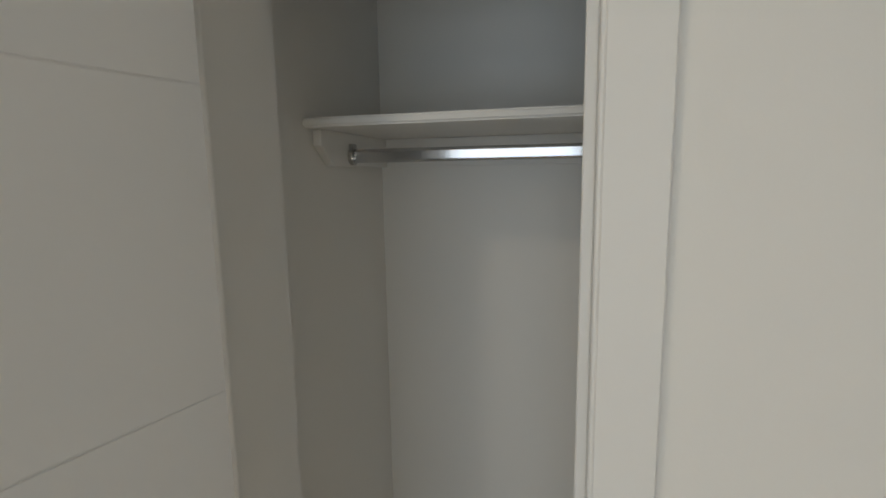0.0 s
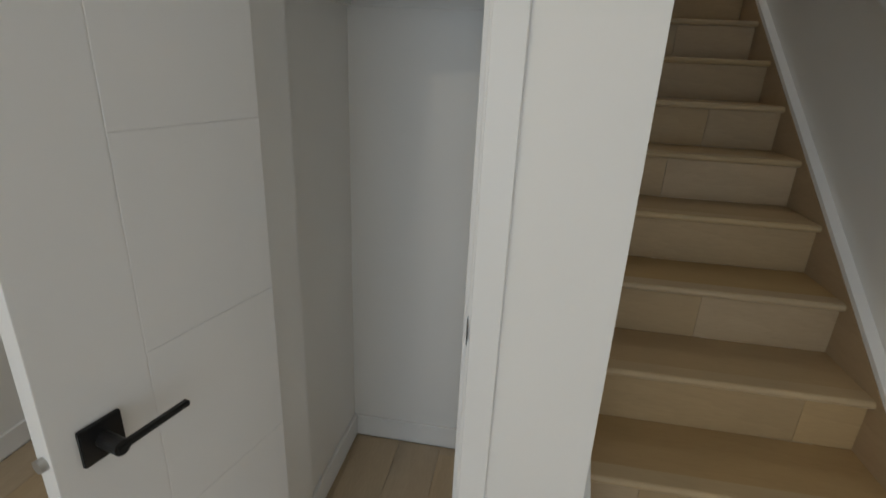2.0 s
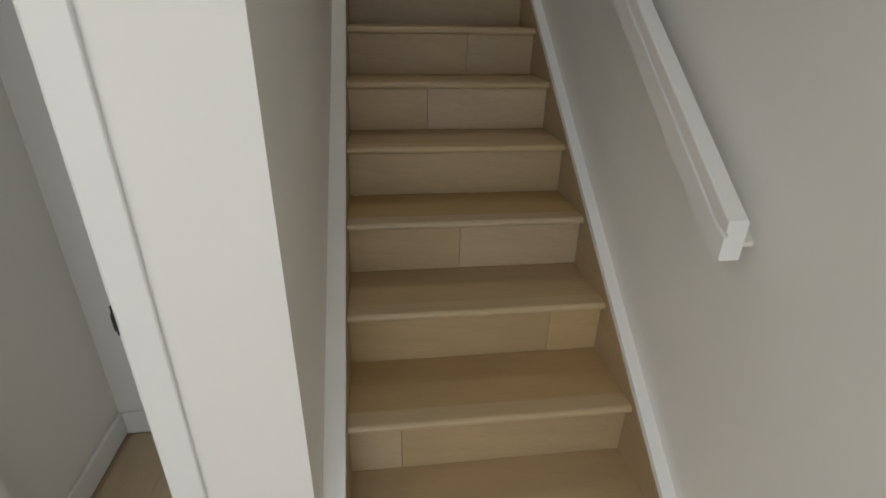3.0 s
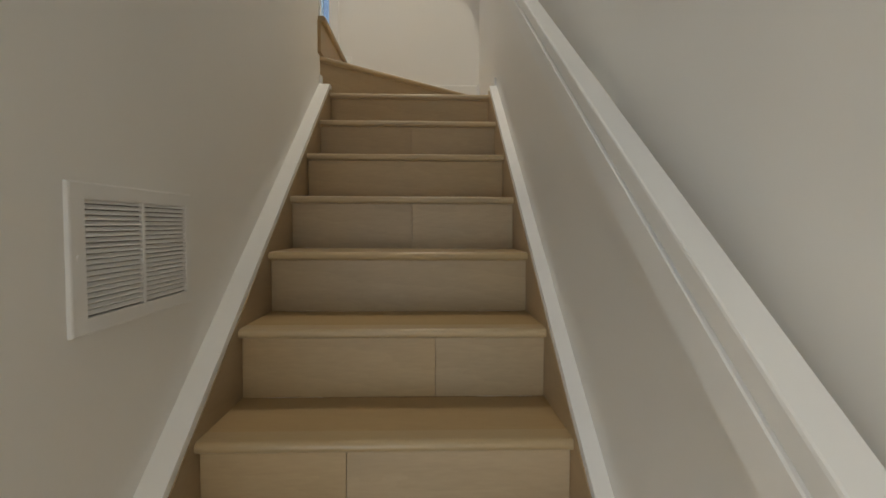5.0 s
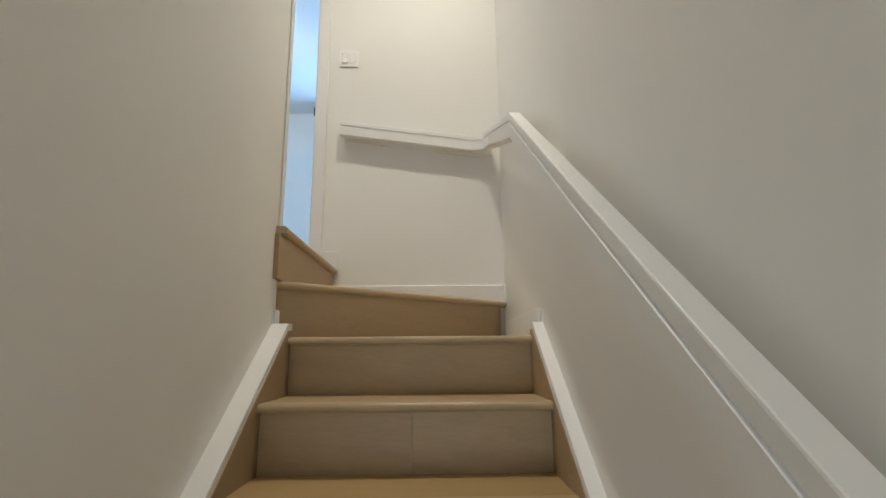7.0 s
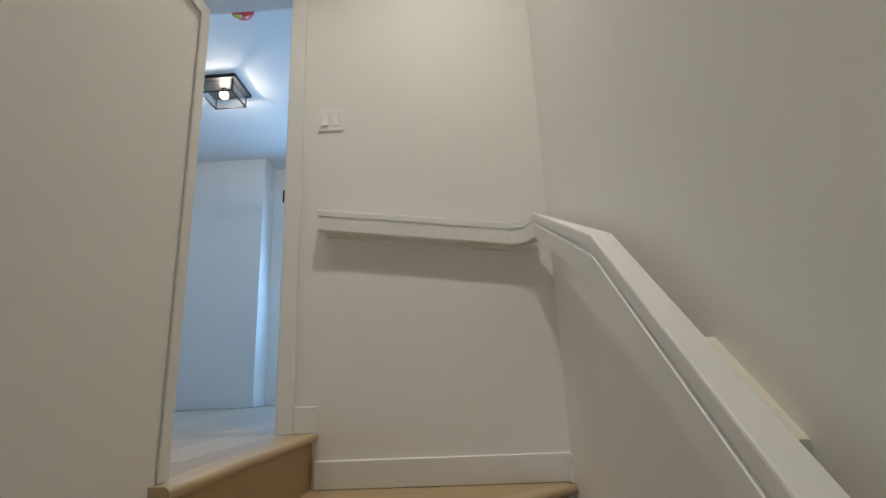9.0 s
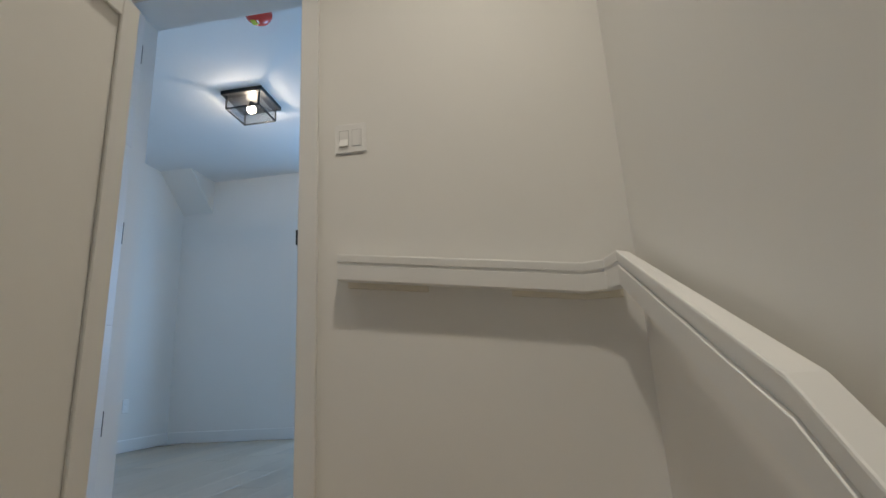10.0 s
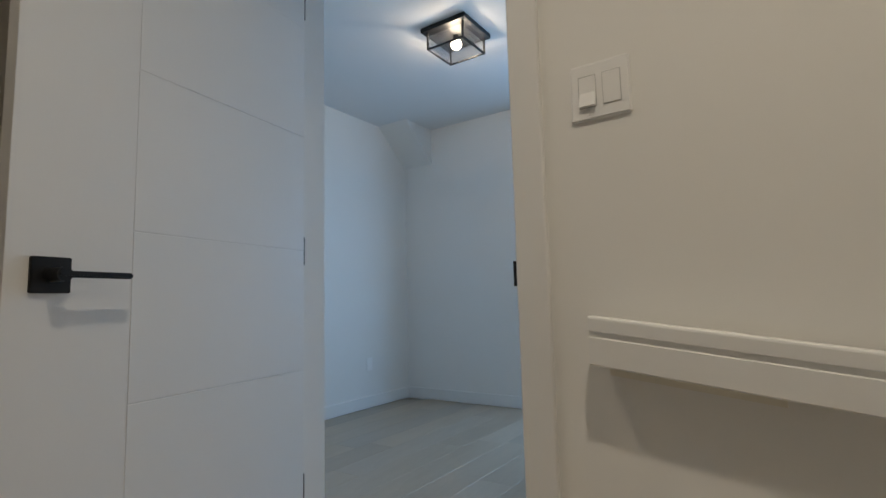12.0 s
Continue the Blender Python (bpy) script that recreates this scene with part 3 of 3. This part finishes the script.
part("side_cleat", prism([(0.893, 1.6595), (0.893, 1.63), (0.94, 1.592), (1.2375, 1.592), (1.2375, 1.6595)], "x", -0.158, -0.1405, bevel=0.001), TRIM, shelf)
part("back_cleat", boxes((-0.7965, -0.1585, 1.2225, 1.2375, 1.592, 1.6595), bevel=0.001), TRIM, shelf)
rod = thing("closet_rod", (-0.48, 1.02, 1.6), "chrome closet rod between two end flanges", "closet rod")
oval = [(1.02 + sy * 0.0068 * math.cos(a), 1.613 + sz * 0.0075 + 0.0068 * math.sin(a)) for sy, sz, a in
        [(1, 1, math.pi / 2 * k / 6) for k in range(7)] + [(1, 1, math.pi / 2 + math.pi / 2 * k / 6) for k in range(1, 7)]
        + [(1, -1, math.pi + math.pi / 2 * k / 6) for k in range(7)] + [(1, -1, 1.5 * math.pi + math.pi / 2 * k / 6) for k in range(1, 7)]]
part("tube", prism(oval, "x", -0.793, -0.162), CHROME, rod)
for a, b in ((-0.7968, -0.789), (-0.166, -0.1582)):
    fl = cyl((a, 1.02, 1.613), (b, 1.02, 1.613), 0.019, 24)
    box(fl, a, b, 1.009, 1.031, 1.613, 1.638)
    part("flange", fl, STEEL, rod, "steel end flange")

# ---- bedroom ceiling light ----
lx, ly, h = -1.19, 5.76, 0.148
light = thing("ceiling_light", (lx, ly, 4.93), "black square flush ceiling light with clear glass, lit", "ceiling light")
part("canopy", boxes((lx - h, lx + h, ly - h, ly + h, CEIL2 - 0.028, CEIL2), bevel=0.002), BLACK, light)
i, zb, zt = h - 0.030, CEIL2 - 0.119, CEIL2 - 0.028
for sx in (-1, 1):
    for sy in (-1, 1):
        part("post", boxes((lx + sx * i - 0.005, lx + sx * i + 0.005, ly + sy * i - 0.005, ly + sy * i + 0.005, zb, zt)), BLACK, light)
b0 = 0.005
part("bottom_frame", boxes((lx - i, lx + i, ly - i - b0, ly - i + b0, zb - 0.008, zb), (lx - i, lx + i, ly + i - b0, ly + i + b0, zb - 0.008, zb),
                           (lx - i - b0, lx - i + b0, ly - i - b0, ly + i + b0, zb - 0.008, zb), (lx + i - b0, lx + i + b0, ly - i - b0, ly + i + b0, zb - 0.008, zb)), BLACK, light)
for bm in (boxes((lx - i + b0, lx + i - b0, ly - i - 0.0015, ly - i + 0.0015, zb, zt)), boxes((lx - i + b0, lx + i - b0, ly + i - 0.0015, ly + i + 0.0015, zb, zt)),
           boxes((lx - i - 0.0015, lx - i + 0.0015, ly - i + b0, ly + i - b0, zb, zt)), boxes((lx + i - 0.0015, lx + i + 0.0015, ly - i + b0, ly + i - b0, zb, zt)),
           boxes((lx - i + b0, lx + i - b0, ly - i + b0, ly + i - b0, zb - 0.004, zb - 0.001))):
    g = part("glass_pane", bm, GLASS, light)
    g.visible_shadow = False
part("socket", cyl((lx, ly, zt), (lx, ly, zt - 0.022), 0.016, 20), BLACK, light)
bb = bmesh.new()
bmesh.ops.create_uvsphere(bb, u_segments=20, v_segments=14, radius=0.032, matrix=Matrix.Translation((lx, ly, zt - 0.050)))
cyl((lx, ly, zt - 0.035), (lx, ly, zt - 0.02), 0.016, 20, bb, 0.013)
bulb = smooth(part("bulb", bb, BULB, light, "glowing clear bulb"))
bulb.visible_shadow = False

# ---- smoke alarm in its red dust cover ----
al = thing("smoke_alarm", (-0.71, 4.97, 5.0), "smoke alarm under a red plastic dust cover, yellow label", "smoke alarm")
dome = bmesh.new()
bmesh.ops.create_uvsphere(dome, u_segments=28, v_segments=16, radius=0.072, matrix=Matrix.Translation((-0.71, 4.97, CEIL2 - 0.012)) @ Matrix.Diagonal((1, 1, 0.8, 1)))
bmesh.ops.delete(dome, geom=[v for v in dome.verts if v.co.z > CEIL2 - 0.001], context="VERTS")
smooth(part("cover", dome, RED, al))
part("base", cyl((-0.71, 4.97, CEIL2 - 0.02), (-0.71, 4.97, CEIL2), 0.066, 28), PLASTIC, al)
part("label_patch", boxes((-0.744, -0.716, 4.948, 4.984, CEIL2 - 0.0708, CEIL2 - 0.058), bevel=0.002), LIME, al)
part("label_patch", boxes((-0.712, -0.703, 4.952, 4.976, CEIL2 - 0.0712, CEIL2 - 0.06), bevel=0.002), PLASTIC, al, "white label")

# ---- recessed lights ----
for px, py, pz, power, color in POTS:
    po = thing("recessed_light", (px, py, pz), "white recessed ceiling light, lit, out of view", "ceiling light", "recessed lights")
    ring = bmesh.new()
    for r0, r1, z in ((0.045, 0.062, pz - 0.004),):
        for k in range(32):
            a0, a1 = 2 * math.pi * k / 32, 2 * math.pi * (k + 1) / 32
            q = [ring.verts.new((px + r * math.cos(a), py + r * math.sin(a), zz)) for r, a, zz in ((r0, a0, z), (r1, a0, z + 0.003), (r1, a1, z + 0.003), (r0, a1, z))]
            ring.faces.new(q)
    bmesh.ops.remove_doubles(ring, verts=ring.verts, dist=1e-5)
    part("ring", ring, PLASTIC, po)
    part("lens", cyl((px, py, pz - 0.003), (px, py, pz), 0.044, 28), GLOW, po)

# ---- floor planks ----


def planks(floor, x0, x1, y0, y1, z, along, width, length, mat, keep=lambda x, y: True):
    rnd = random.Random(4)
    src = {}
    u0, u1, v0, v1 = (x0, x1, y0, y1) if along == "x" else (y0, y1, x0, x1)
    v = v0
    while v < v1 - 0.01:
        w = min(width, v1 - v)
        u = u0 - rnd.random() * length
        while u < u1 - 0.01:
            a, b = max(u, u0), min(u + length, u1)
            if b - a > 0.02:
                r = (a, b, v, v + w) if along == "x" else (v, v + w, a, b)
                if keep((r[0] + r[1]) / 2, (r[2] + r[3]) / 2):
                    e = 0.0004
                    part("plank", boxes((r[0] + e, r[1] - e, r[2] + e, r[3] - e, z - 0.0115, z), bevel=0.0006), mat, floor)
            u += length
        v += width


ob_floor, ob_room, ob_land = bpy.data.objects["floor"], bpy.data.objects["floor_room"], bpy.data.objects["floor_landing"]
planks(ob_floor, -0.62 - 4 * 0.165, 0.865, -1.6, 0.5, 0.0, "y", 0.165, 1.13, FLOOR)
planks(ob_floor, -0.62 - 0.165, -0.155, 0.5, 1.222, 0.0, "y", 0.165, 1.13, FLOOR, lambda x, y: True)
planks(ob_floor, -2.015, -0.965, 0.5, 2.18, 0.0, "y", 0.165, 1.13, FLOOR)
planks(ob_room, RL + 0.015, RR2, 4.44, 7.305, UP, "y", 0.178, 1.4, GREYOAK, lambda x, y: not (x < -1.38 and y > RB))
planks(ob_land, -3.34, -0.152, 2.0, 4.289, UP, "y", 0.178, 1.4, GREYOAK)
planks(ob_land, -0.151, -0.052, GY + 0.009, 4.289, UP, "y", 0.178, 1.4, GREYOAK)
planks(ob_land, D2L - 0.05, D2R, 4.29, 4.439, UP, "x", 0.149, 1.4, GREYOAK)
